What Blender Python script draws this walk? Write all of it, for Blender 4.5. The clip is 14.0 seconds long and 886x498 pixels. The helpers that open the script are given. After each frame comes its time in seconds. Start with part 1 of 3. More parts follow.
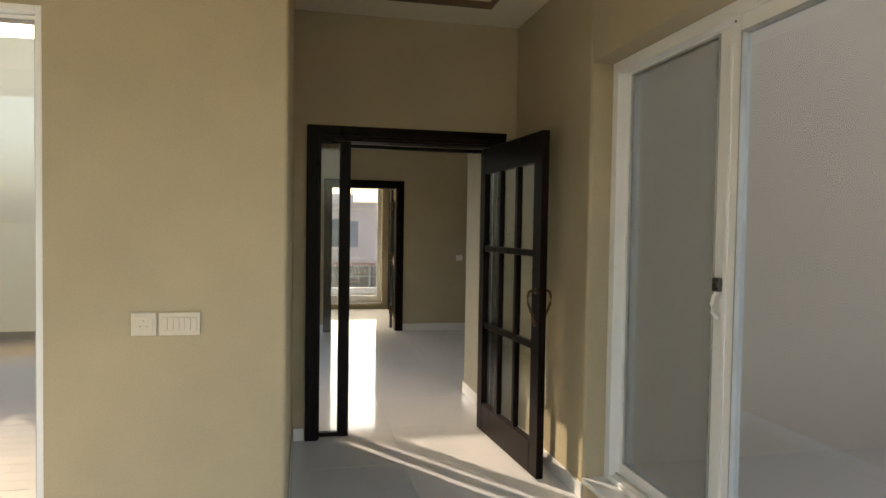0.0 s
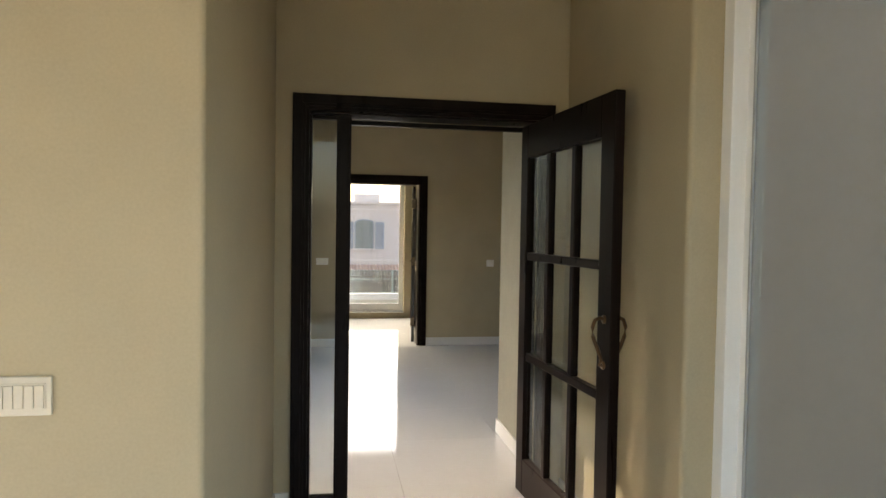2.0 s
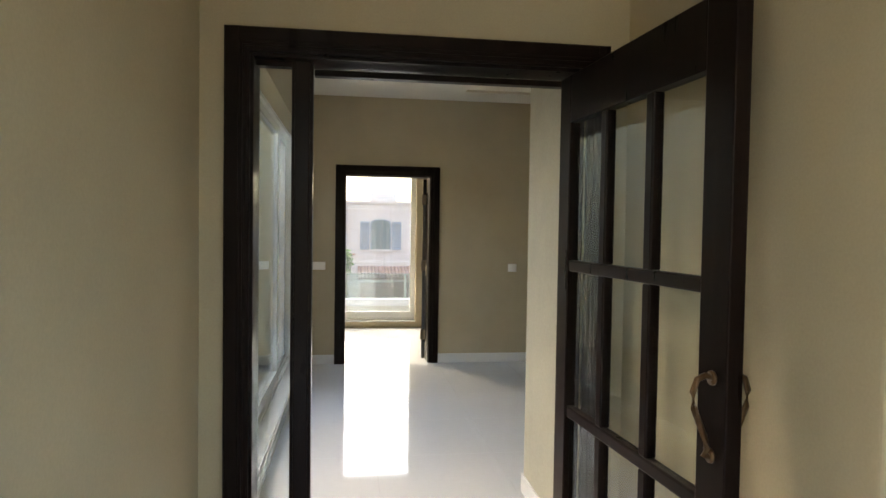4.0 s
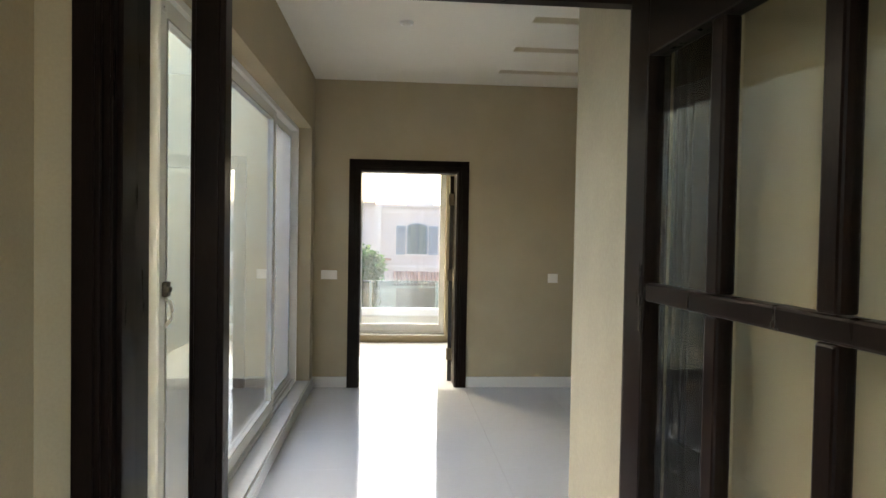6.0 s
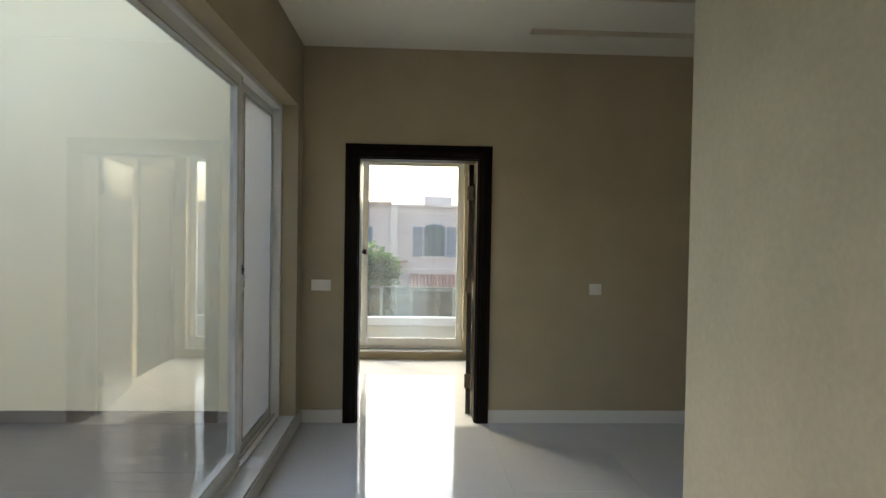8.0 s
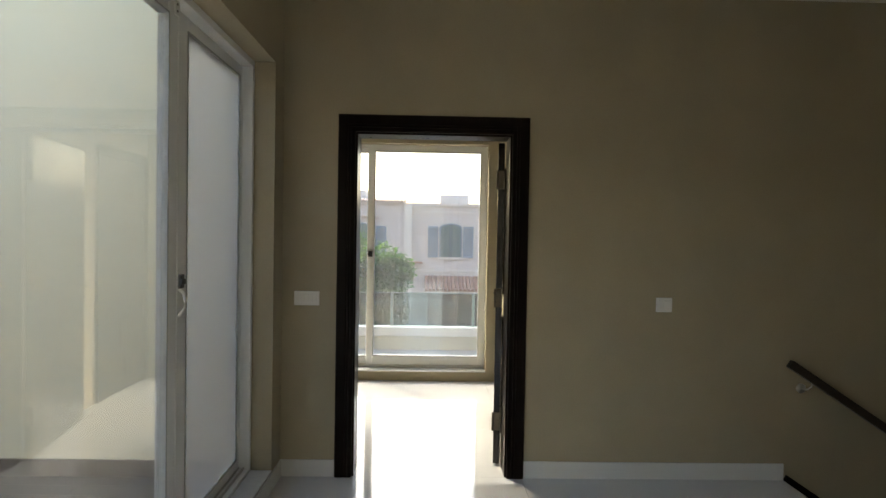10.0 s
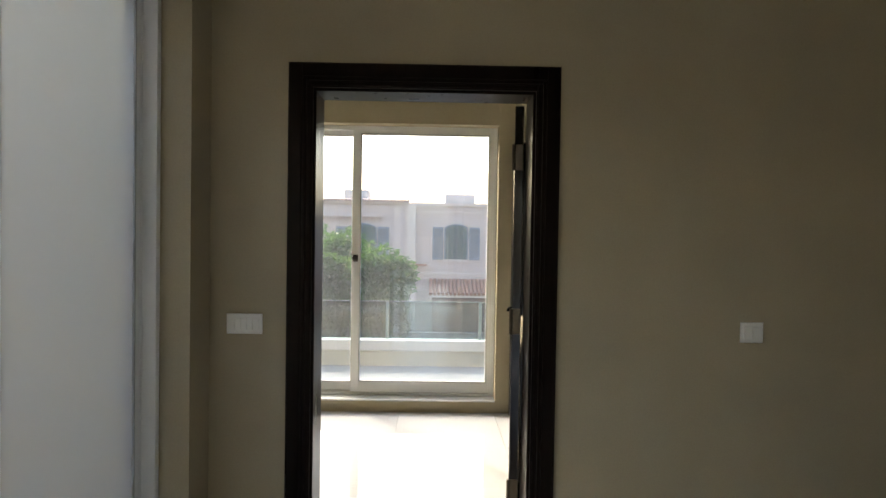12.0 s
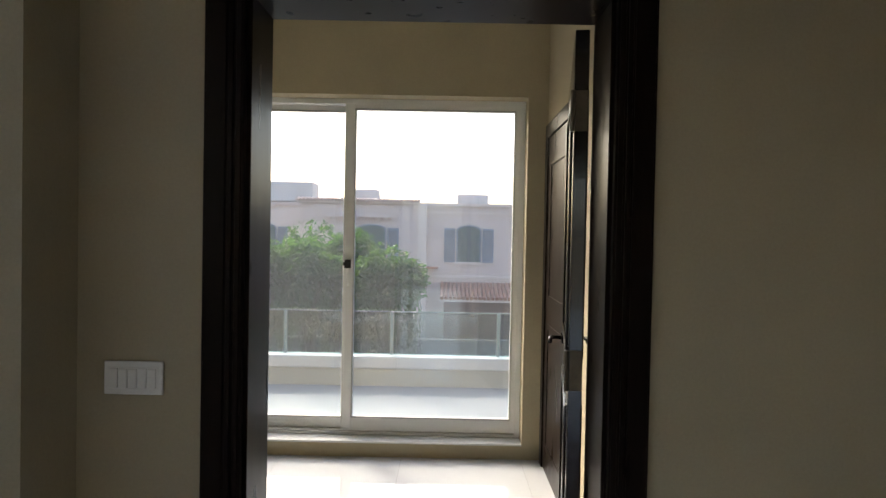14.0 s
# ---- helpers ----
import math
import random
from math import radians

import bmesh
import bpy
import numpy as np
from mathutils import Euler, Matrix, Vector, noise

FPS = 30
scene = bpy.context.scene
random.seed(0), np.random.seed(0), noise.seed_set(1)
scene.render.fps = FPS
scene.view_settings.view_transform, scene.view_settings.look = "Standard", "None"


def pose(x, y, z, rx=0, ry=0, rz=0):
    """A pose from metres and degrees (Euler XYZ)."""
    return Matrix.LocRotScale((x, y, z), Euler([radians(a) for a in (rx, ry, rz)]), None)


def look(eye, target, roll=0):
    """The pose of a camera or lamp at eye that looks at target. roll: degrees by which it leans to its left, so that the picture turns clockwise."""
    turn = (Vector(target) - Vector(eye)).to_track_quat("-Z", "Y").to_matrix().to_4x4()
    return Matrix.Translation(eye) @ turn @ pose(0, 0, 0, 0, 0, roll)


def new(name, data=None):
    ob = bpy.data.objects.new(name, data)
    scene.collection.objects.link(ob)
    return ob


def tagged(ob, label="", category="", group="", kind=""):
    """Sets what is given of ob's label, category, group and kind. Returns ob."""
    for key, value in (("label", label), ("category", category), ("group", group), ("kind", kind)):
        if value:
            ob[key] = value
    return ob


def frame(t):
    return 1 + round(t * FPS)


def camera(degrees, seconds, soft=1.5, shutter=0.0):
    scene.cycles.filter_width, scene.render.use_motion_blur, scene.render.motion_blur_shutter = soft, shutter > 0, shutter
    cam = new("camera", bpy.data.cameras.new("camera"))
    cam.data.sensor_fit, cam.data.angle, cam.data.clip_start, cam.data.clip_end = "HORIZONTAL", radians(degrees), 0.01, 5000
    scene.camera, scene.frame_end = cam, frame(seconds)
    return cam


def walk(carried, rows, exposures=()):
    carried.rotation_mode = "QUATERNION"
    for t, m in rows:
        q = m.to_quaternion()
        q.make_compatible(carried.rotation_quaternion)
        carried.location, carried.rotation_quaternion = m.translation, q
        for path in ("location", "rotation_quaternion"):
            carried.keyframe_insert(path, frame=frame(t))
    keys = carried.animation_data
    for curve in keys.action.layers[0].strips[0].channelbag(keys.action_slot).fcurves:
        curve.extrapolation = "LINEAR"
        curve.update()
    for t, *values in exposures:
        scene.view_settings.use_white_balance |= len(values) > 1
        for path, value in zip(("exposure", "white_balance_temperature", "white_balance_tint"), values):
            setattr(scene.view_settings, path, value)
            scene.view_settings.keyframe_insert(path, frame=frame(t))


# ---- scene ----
cam = camera(68.9, 14.0, soft=1.5)
PATH = [
    (0, (-0.309, -9.529, 1.544), (0.118, -7.576, 1.479), 0.9),
    (0.5, (-0.232, -9.256, 1.536), (0.169, -7.298, 1.474), 0.8),
    (1, (-0.206, -8.995, 1.538), (0.171, -7.032, 1.476), 1.0),
    (1.5, (-0.157, -8.702, 1.529), (0.204, -6.736, 1.469), 0.9),
    (2, (-0.069, -8.408, 1.546), (0.272, -6.438, 1.483), 0.9),
    (2.5, (-0.026, -8.122, 1.525), (0.295, -6.149, 1.466), 1.0),
    (3, (0.023, -7.833, 1.537), (0.33, -5.857, 1.477), 1.2),
    (3.2, (0.059, -7.72, 1.536), (0.364, -5.744, 1.473), 1.1),
    (5.5, (0.386, -6.588, 1.53), (0.571, -4.598, 1.477), 0.9),
    (6, (0.435, -6.342, 1.528), (0.589, -4.348, 1.478), 1.0),
    (6.5, (0.425, -6.057, 1.535), (0.562, -4.063, 1.483), 1.0),
    (7, (0.473, -5.799, 1.495), (0.586, -3.803, 1.456), 0.9),
    (7.5, (0.525, -5.495, 1.526), (0.629, -3.499, 1.479), 0.9),
    (10, (0.553, -3.977, 1.511), (0.601, -1.979, 1.464), 1.0),
    (10.5, (0.575, -3.699, 1.503), (0.617, -1.7, 1.456), 1.0),
    (11, (0.621, -3.389, 1.494), (0.662, -1.39, 1.45), 1.0),
    (11.5, (0.636, -3.104, 1.488), (0.669, -1.105, 1.445), 1.0),
    (12, (0.633, -2.806, 1.499), (0.661, -0.806, 1.456), 0.9),
    (12.5, (0.668, -2.523, 1.492), (0.687, -0.524, 1.45), 1.0),
    (13, (0.691, -2.251, 1.494), (0.698, -0.251, 1.455), 0.9),
    (13.5, (0.669, -1.966, 1.497), (0.661, 0.033, 1.455), 0.9),
    (14, (0.632, -1.695, 1.489), (0.624, 0.305, 1.451), 1.1),
]
walk(cam, [(t, look(eye, target, roll)) for t, eye, target, roll in PATH], exposures=[(0, 2.40, 8350, 15), (2, 2.86, 7950, 15), (3, 3.1, 7750, 14), (5.5, 3.52, 7350, 13), (7, 3.07, 7350, 12), (7.5, 2.86, 7250, 10), (10, 2.76, 7300, 11), (12.5, 2.78, 7050, 14), (14, 2.4, 6850, 15)])

# ---- world, sun, exposure ----
SUN_EL = radians(33.0)
SUN_TO = Vector((0.575, -0.818, 0)).normalized() * math.cos(SUN_EL) - Vector((0, 0, math.sin(SUN_EL)))
world = bpy.data.worlds.new("sky")
scene.world = world
world.use_nodes = True
wn = world.node_tree.nodes
sky = wn.new("ShaderNodeTexSky")
sky.sky_type, sky.sun_disc = "NISHITA", False
sky.sun_elevation, sky.sun_rotation = SUN_EL, math.atan2(-SUN_TO.x, -SUN_TO.y)
sky.air_density, sky.dust_density, sky.ozone_density = 1.0, 4.0, 1.0
world.node_tree.links.new(sky.outputs[0], wn["Background"].inputs[0])
wn["Background"].inputs[1].default_value = 0.15
sun = new("sun", bpy.data.lights.new("sun", "SUN"))
sun.data.energy, sun.data.angle, sun.data.color = 0.78, radians(0.6), (1.0, 0.93, 0.82)
sun.matrix_world = look((0, 0, 12), Vector((0, 0, 12)) + SUN_TO)

# ---- materials ----


def material(name, base, rough=0.6, metal=0.0, var=0.08, scale=6.0, fine=90.0, bump=0.05, coat=0.0, island=0.0, spec=0.5, stretch=(1, 1, 1), tint=None):
    """Base colour with large stains and fine grain, both in world size, and a little relief."""
    m = bpy.data.materials.new(name)
    m.use_nodes = True
    n, l = m.node_tree.nodes, m.node_tree.links
    p = n["Principled BSDF"]
    mp = n.new("ShaderNodeMapping")
    geo = n.new("ShaderNodeNewGeometry")
    mp.inputs["Scale"].default_value = stretch
    l.new(geo.outputs["Position"], mp.inputs["Vector"])
    big, small = n.new("ShaderNodeTexNoise"), n.new("ShaderNodeTexNoise")
    big.inputs["Scale"].default_value, big.inputs["Detail"].default_value = scale, 5
    small.inputs["Scale"].default_value, small.inputs["Detail"].default_value = fine, 3
    for t in (big, small):
        l.new(mp.outputs[0], t.inputs["Vector"])
    ramp = n.new("ShaderNodeValToRGB")
    dark = tint or [c * (1 - 2.2 * var) for c in base]
    ramp.color_ramp.elements[0].position, ramp.color_ramp.elements[1].position = 0.3, 0.7
    ramp.color_ramp.elements[0].color = (*dark, 1)
    ramp.color_ramp.elements[1].color = (*[min(1, c * (1 + var)) for c in base], 1)
    mix = n.new("ShaderNodeMath")
    mix.operation = "MULTIPLY_ADD"
    mix.inputs[1].default_value = 0.35
    l.new(small.outputs[0], mix.inputs[0])
    sc = n.new("ShaderNodeMath")
    sc.operation = "MULTIPLY"
    sc.inputs[1].default_value = 0.65
    l.new(big.outputs[0], sc.inputs[0])
    l.new(sc.outputs[0], mix.inputs[2])
    l.new(mix.outputs[0], ramp.inputs[0])
    colour = ramp.outputs[0]
    if island:
        info, hsv, mr = n.new("ShaderNodeObjectInfo"), n.new("ShaderNodeHueSaturation"), n.new("ShaderNodeMapRange")
        mr.inputs["To Min"].default_value, mr.inputs["To Max"].default_value = 1 - island, 1 + island
        l.new(info.outputs["Random"], mr.inputs["Value"])
        l.new(mr.outputs[0], hsv.inputs["Value"])
        l.new(colour, hsv.inputs["Color"])
        colour = hsv.outputs[0]
    l.new(colour, p.inputs["Base Color"])
    rr = n.new("ShaderNodeMapRange")
    rr.inputs["To Min"].default_value, rr.inputs["To Max"].default_value = max(0.02, rough * 0.82), min(1, rough * 1.18)
    l.new(big.outputs[0], rr.inputs["Value"])
    l.new(rr.outputs[0], p.inputs["Roughness"])
    p.inputs["Metallic"].default_value, p.inputs["Coat Weight"].default_value = metal, coat
    p.inputs["Specular IOR Level"].default_value = spec
    if bump:
        b = n.new("ShaderNodeBump")
        b.inputs["Strength"].default_value, b.inputs["Distance"].default_value = bump, 0.004
        l.new(mix.outputs[0], b.inputs["Height"])
        l.new(b.outputs[0], p.inputs["Normal"])
    return m


def glass_material(name, tint, face=0.05, dust=0.0):
    """A thin clear pane: see-through, with the gloss that rises towards grazing angles."""
    m = bpy.data.materials.new(name)
    m.use_nodes = True
    n, l = m.node_tree.nodes, m.node_tree.links
    n.remove(n["Principled BSDF"])
    clear, gloss, lw, mix = (n.new("ShaderNode" + k) for k in ("BsdfTransparent", "BsdfGlossy", "LayerWeight", "MixShader"))
    clear.inputs[0].default_value = (*tint, 1)
    gloss.inputs["Roughness"].default_value = 0.0
    lw.inputs["Blend"].default_value = 0.5
    power, schlick = n.new("ShaderNodeMath"), n.new("ShaderNodeMath")
    power.operation, schlick.operation = "POWER", "MULTIPLY_ADD"
    power.inputs[1].default_value = 5.0
    schlick.inputs[1].default_value, schlick.inputs[2].default_value = 1 - face, face
    l.new(lw.outputs["Facing"], power.inputs[0])
    l.new(power.outputs[0], schlick.inputs[0])
    l.new(schlick.outputs[0], mix.inputs[0])
    l.new(clear.outputs[0], mix.inputs[1])
    l.new(gloss.outputs[0], mix.inputs[2])
    out = mix.outputs[0]
    if dust:
        film, over, spots = n.new("ShaderNodeBsdfTranslucent"), n.new("ShaderNodeMixShader"), n.new("ShaderNodeTexNoise")
        film.inputs[0].default_value = (0.62, 0.69, 0.80, 1)
        spots.inputs["Scale"].default_value, spots.inputs["Detail"].default_value = 3.0, 6
        amount = n.new("ShaderNodeMapRange")
        amount.inputs["To Min"].default_value, amount.inputs["To Max"].default_value = dust * 0.6, dust * 1.4
        l.new(spots.outputs[0], amount.inputs["Value"])
        l.new(amount.outputs[0], over.inputs[0])
        l.new(out, over.inputs[1])
        l.new(film.outputs[0], over.inputs[2])
        out = over.outputs[0]
    l.new(out, n["Material Output"].inputs[0])
    return m


def mesh_material(name, colour, cover):
    """Fine insect mesh, too fine to see wire by wire: part of the light passes, part is scattered."""
    m = bpy.data.materials.new(name)
    m.use_nodes = True
    n, l = m.node_tree.nodes, m.node_tree.links
    n.remove(n["Principled BSDF"])
    clear, face, back, wire, mix = (n.new("ShaderNode" + k) for k in ("BsdfTransparent", "BsdfDiffuse", "BsdfTranslucent", "MixShader", "MixShader"))
    for b in (face, back):
        b.inputs[0].default_value = (*colour, 1)
    wire.inputs[0].default_value = 0.55
    l.new(face.outputs[0], wire.inputs[1])
    l.new(back.outputs[0], wire.inputs[2])
    mix.inputs[0].default_value = cover
    l.new(clear.outputs[0], mix.inputs[1])
    l.new(wire.outputs[0], mix.inputs[2])
    l.new(mix.outputs[0], n["Material Output"].inputs[0])
    return m


PAINT = material("khaki_cream_wall_paint", (0.452, 0.386, 0.257), 0.7, var=0.06, scale=2.2, fine=120, bump=0.09)
PIER = material("pale_stone_wall_paint", (0.375, 0.355, 0.275), 0.6, var=0.08, scale=3.5, fine=70, bump=0.12)
WHITE = material("white_ceiling_paint", (0.80, 0.78, 0.69), 0.8, var=0.02, scale=1.0, fine=140, bump=0.05)
CREAM = material("cream_ceiling_paint", (0.68, 0.62, 0.49), 0.8, var=0.02, scale=1.0, fine=140, bump=0.05)
TILE = material("polished_white_tile", (0.655, 0.675, 0.70), 0.06, var=0.02, scale=1.6, fine=30, bump=0.0, coat=0.15, island=0.015, spec=0.58)
GROUT = material("pale_grey_grout", (0.55, 0.57, 0.60), 0.8, var=0.05)
SKIRT = material("white_skirting_tile", (0.74, 0.74, 0.72), 0.12, var=0.02, scale=2, bump=0.0)
MARBLE = material("white_marble_threshold", (0.72, 0.73, 0.72), 0.15, var=0.05, scale=2.5, fine=20, bump=0.0)
WOOD = material("espresso_lacquered_wood", (0.012, 0.007, 0.0055), 0.29, var=0.22, scale=3.0, fine=45, bump=0.006, coat=0.0, spec=0.07, stretch=(6, 6, 0.8))
LACQUER = material("glossy_espresso_lacquer", (0.016, 0.009, 0.007), 0.15, var=0.25, scale=3.0, fine=45, bump=0.01, coat=0.15, spec=0.38, stretch=(6, 6, 0.8))
UPVC = material("white_upvc", (0.85, 0.86, 0.84), 0.45, var=0.02, scale=4, bump=0.0)
SEAL = material("grey_rubber_seal", (0.42, 0.43, 0.42), 0.6, var=0.1)
BLACK = material("black_plastic", (0.012, 0.011, 0.011), 0.35, var=0.1)
PLATE = material("white_switch_plastic", (0.88, 0.87, 0.83), 0.3, var=0.02, bump=0.0)
AGED = material("ivory_switch_plastic", (0.66, 0.61, 0.50), 0.35, var=0.02, bump=0.0)
STEEL = material("brushed_steel", (0.62, 0.60, 0.57), 0.3, metal=1.0, var=0.05, fine=200)
BRASS = material("dull_brass_hinge", (0.13, 0.105, 0.075), 0.5, metal=0.8, var=0.15, fine=60)
DARKMETAL = material("black_nickel", (0.05, 0.05, 0.05), 0.25, metal=0.9, var=0.1, bump=0.0)
RAILWOOD = material("brown_varnished_wood", (0.045, 0.03, 0.02), 0.35, var=0.25, scale=3, fine=45, bump=0.03, stretch=(1, 6, 6))
BRONZE = material("aged_bronze", (0.14, 0.085, 0.045), 0.35, metal=0.9, var=0.2, fine=60)
PLANK = material("grey_brown_wood_look_tile", (0.16, 0.135, 0.115), 0.45, var=0.2, scale=3, fine=40, bump=0.06, island=0.14, stretch=(0.7, 7, 1))
TERRACE = material("pale_cream_render", (0.73, 0.68, 0.52), 0.85, var=0.04, scale=0.9, fine=120, bump=0.12)
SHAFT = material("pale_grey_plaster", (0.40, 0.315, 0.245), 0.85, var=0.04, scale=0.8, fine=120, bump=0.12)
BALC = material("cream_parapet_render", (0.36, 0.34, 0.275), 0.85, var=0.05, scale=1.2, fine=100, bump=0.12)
RAILMETAL = material("pale_green_edge_glass", (0.15, 0.21, 0.20), 0.2, var=0.05, bump=0.0)
COPING = material("white_coping_paint", (0.45, 0.45, 0.435), 0.6, var=0.04, scale=2)
DECK = material("pale_balcony_tile", (0.25, 0.255, 0.26), 0.45, var=0.05, scale=2)
HOUSE = material("pale_pink_house_render", (0.52, 0.41, 0.375), 0.9, var=0.05, scale=0.5, fine=30, bump=0.1)
HOUSE2 = material("cream_house_trim", (0.58, 0.48, 0.43), 0.85, var=0.05, scale=0.6, fine=30)
SHUTTER = material("blue_grey_shutter", (0.17, 0.20, 0.25), 0.6, var=0.1, scale=2)
ROOFTILE = material("terracotta_roof_tile", (0.36, 0.17, 0.12), 0.75, var=0.2, scale=3, fine=30, island=0.12)
FADED = material("faded_pink_roof_tile", (0.46, 0.33, 0.29), 0.8, var=0.12, scale=2)
TANK = material("weathered_concrete_tank", (0.50, 0.47, 0.45), 0.9, var=0.12, scale=1.5)
PORCHSHADE = material("dark_porch_shade", (0.17, 0.11, 0.10), 0.8, var=0.15, scale=1)
LEAF = material("green_leaf", (0.017, 0.058, 0.032), 0.6, var=0.42, scale=2.6, fine=14, bump=0.0, spec=0.2)
lt = LEAF.node_tree
lit, both = lt.nodes.new("ShaderNodeBsdfTranslucent"), lt.nodes.new("ShaderNodeMixShader")
lit.inputs[0].default_value = (0.14, 0.32, 0.04, 1)
both.inputs[0].default_value = 0.3
lt.links.new(lt.nodes["Principled BSDF"].outputs[0], both.inputs[1])
lt.links.new(lit.outputs[0], both.inputs[2])
lt.links.new(both.outputs[0], lt.nodes["Material Output"].inputs[0])
BARK = material("grey_bark", (0.14, 0.10, 0.07), 0.9, var=0.3, scale=5, fine=40, bump=0.4, stretch=(3, 3, 0.6))
GROUND = material("dusty_earth_and_grass", (0.16, 0.15, 0.09), 0.95, var=0.3, scale=0.3, fine=6, bump=0.3)
ROAD = material("asphalt", (0.055, 0.054, 0.052), 0.9, var=0.15, scale=0.6, fine=50, bump=0.3)
GLASS = glass_material("clear_glass", (0.90, 0.92, 0.91), face=0.08)
DOORGLASS = glass_material("thin_door_glass", (0.93, 0.95, 0.94), face=0.02)
DUSTY = glass_material("dusty_clear_glass", (0.84, 0.87, 0.87), dust=0.02)
SCREEN = mesh_material("grey_insect_mesh", (0.61, 0.575, 0.555), 0.5)
FINE_SCREEN = mesh_material("grey_green_insect_mesh", (0.30, 0.275, 0.22), 0.5)
RAILGLASS = glass_material("green_tinted_glass", (0.50, 0.66, 0.68), face=0.03)
DARKBAR = material("dark_grey_window_bar", (0.07, 0.09, 0.11), 0.5, var=0.1, bump=0.0)
HOUSEGLASS = material("dark_window_glass", (0.045, 0.085, 0.09), 0.35, var=0.1, bump=0.0, spec=0.2)

# ---- mesh helpers ----


def box(bm, x0, x1, y0, y1, z0, z1, bevel=0.0, turn=None):
    m = Matrix.Translation(((x0 + x1) / 2, (y0 + y1) / 2, (z0 + z1) / 2)) @ Matrix.Diagonal((abs(x1 - x0), abs(y1 - y0), abs(z1 - z0), 1))
    got = bmesh.ops.create_cube(bm, size=1, matrix=(turn @ m) if turn else m)["verts"]
    if bevel:
        edges = list({e for v in got for e in v.link_edges})
        bmesh.ops.bevel(bm, geom=edges, offset=bevel, segments=2, profile=0.5, affect="EDGES", clamp_overlap=True)
    return bm


def boxes(*rows, bevel=0.0):
    bm = bmesh.new()
    for r in rows:
        box(bm, *r, bevel=bevel)
    return bm


def rod(bm, a, b, r, n=12, r2=None):
    a, b = Vector(a), Vector(b)
    d = b - a
    m = Matrix.Translation((a + b) / 2) @ d.to_track_quat("Z", "Y").to_matrix().to_4x4()
    bmesh.ops.create_cone(bm, cap_ends=True, segments=n, radius1=r, radius2=r if r2 is None else r2, depth=d.length, matrix=m)
    return bm


def tube(bm, pts, r, n=10):
    """A round bar bent through the points."""
    rings = []
    pts = [Vector(p) for p in pts]
    for i, p in enumerate(pts):
        d = (pts[min(i + 1, len(pts) - 1)] - pts[max(i - 1, 0)]).normalized()
        q = d.to_track_quat("Z", "Y")
        rings.append([bm.verts.new(p + q @ Vector((r * math.cos(k * math.tau / n), r * math.sin(k * math.tau / n), 0))) for k in range(n)])
    for a, b in zip(rings, rings[1:]):
        for k in range(n):
            bm.faces.new((a[k], a[(k + 1) % n], b[(k + 1) % n], b[k]))
    bm.faces.new(rings[0][::-1])
    bm.faces.new(rings[-1])
    return bm


def finish(name, bm, mat, smooth=False):
    bmesh.ops.recalc_face_normals(bm, faces=bm.faces)
    me = bpy.data.meshes.new(name)
    bm.to_mesh(me)
    bm.free()
    me.materials.append(mat)
    if smooth:
        for f in me.polygons:
            f.use_smooth = True
    return me


def part(name, bm, mat, parent=None, label="", smooth=False):
    ob = new(name, finish(name, bm, mat, smooth))
    ob.parent = parent
    return tagged(ob, label)


def thing(name, at, label, category, group="", kind=""):
    ob = new(name)
    ob.matrix_basis = at if isinstance(at, Matrix) else Matrix.Translation(at)
    return tagged(ob, label, category, group, kind)


def setting(name, bm, mat, label, category):
    return tagged(part(name, bm, mat), label, category, kind="structure")


def wall_x(x0, x1, y0, y1, z0, z1, holes=()):
    """A wall that runs along x, with openings (x0, x1, z0, z1) through it, in order along x."""
    bm, x = bmesh.new(), x0
    for a, b, c, d in holes:
        if a > x:
            box(bm, x, a, y0, y1, z0, z1)
        if c > z0:
            box(bm, a, b, y0, y1, z0, c)
        if d < z1:
            box(bm, a, b, y0, y1, d, z1)
        x = b
    if x < x1:
        box(bm, x, x1, y0, y1, z0, z1)
    return bm


def wall_y(y0, y1, x0, x1, z0, z1, holes=()):
    bm = wall_x(y0, y1, x0, x1, z0, z1, holes)
    for v in bm.verts:
        v.co = Vector((v.co.y, v.co.x, v.co.z))
    return bm


# ---- the large structure ----
TOP, ENTRY_TOP = 2.99, 3.06
setting("wall_back", wall_x(-0.57, 4.6, 0.0, 0.2, -1.6, TOP, [(0.085, 1.085, -0.02, 2.145)]), PAINT, "cream painted wall round the bedroom doorway", "wall")
setting("wall_hall_left", wall_y(-4.66, 0.0, -0.61, -0.335, -0.2, TOP, [(-4.55, -0.226, 0.105, 2.478)]), PAINT, "cream painted wall with a wide glazed opening to the terrace", "wall")
setting("wall_front", wall_x(-0.61, 4.6, -4.825, -4.66, -0.2, TOP + 0.2, [(-0.215, 1.095, -0.02, 2.20)]), PAINT, "cream painted wall round the glazed front door", "wall")
setting("wall_pier", boxes((1.195, 1.425, -4.66, -3.665, 0.0, TOP), bevel=0.006), PIER, "pale stone-coloured short wall beside the glazed door", "wall")
setting("wall_hall_right", boxes((4.6, 4.8, -4.825, 0.2, -1.6, TOP)), PAINT, "cream painted wall beyond the stairs", "wall")
setting("wall_entry_left", boxes((-0.61, -0.37, -6.576, -4.825, -0.2, ENTRY_TOP)), PAINT, "cream painted side wall of the entry", "wall")
bm = wall_x(-5.0, -0.37, -6.776, -6.576, -0.2, ENTRY_TOP, [(-4.2, -1.283, 0.10, 2.365)])
corner = [e for e in bm.edges if all(abs(v.co.x + 0.37) < 1e-4 and abs(v.co.y + 6.776) < 1e-4 for v in e.verts)]
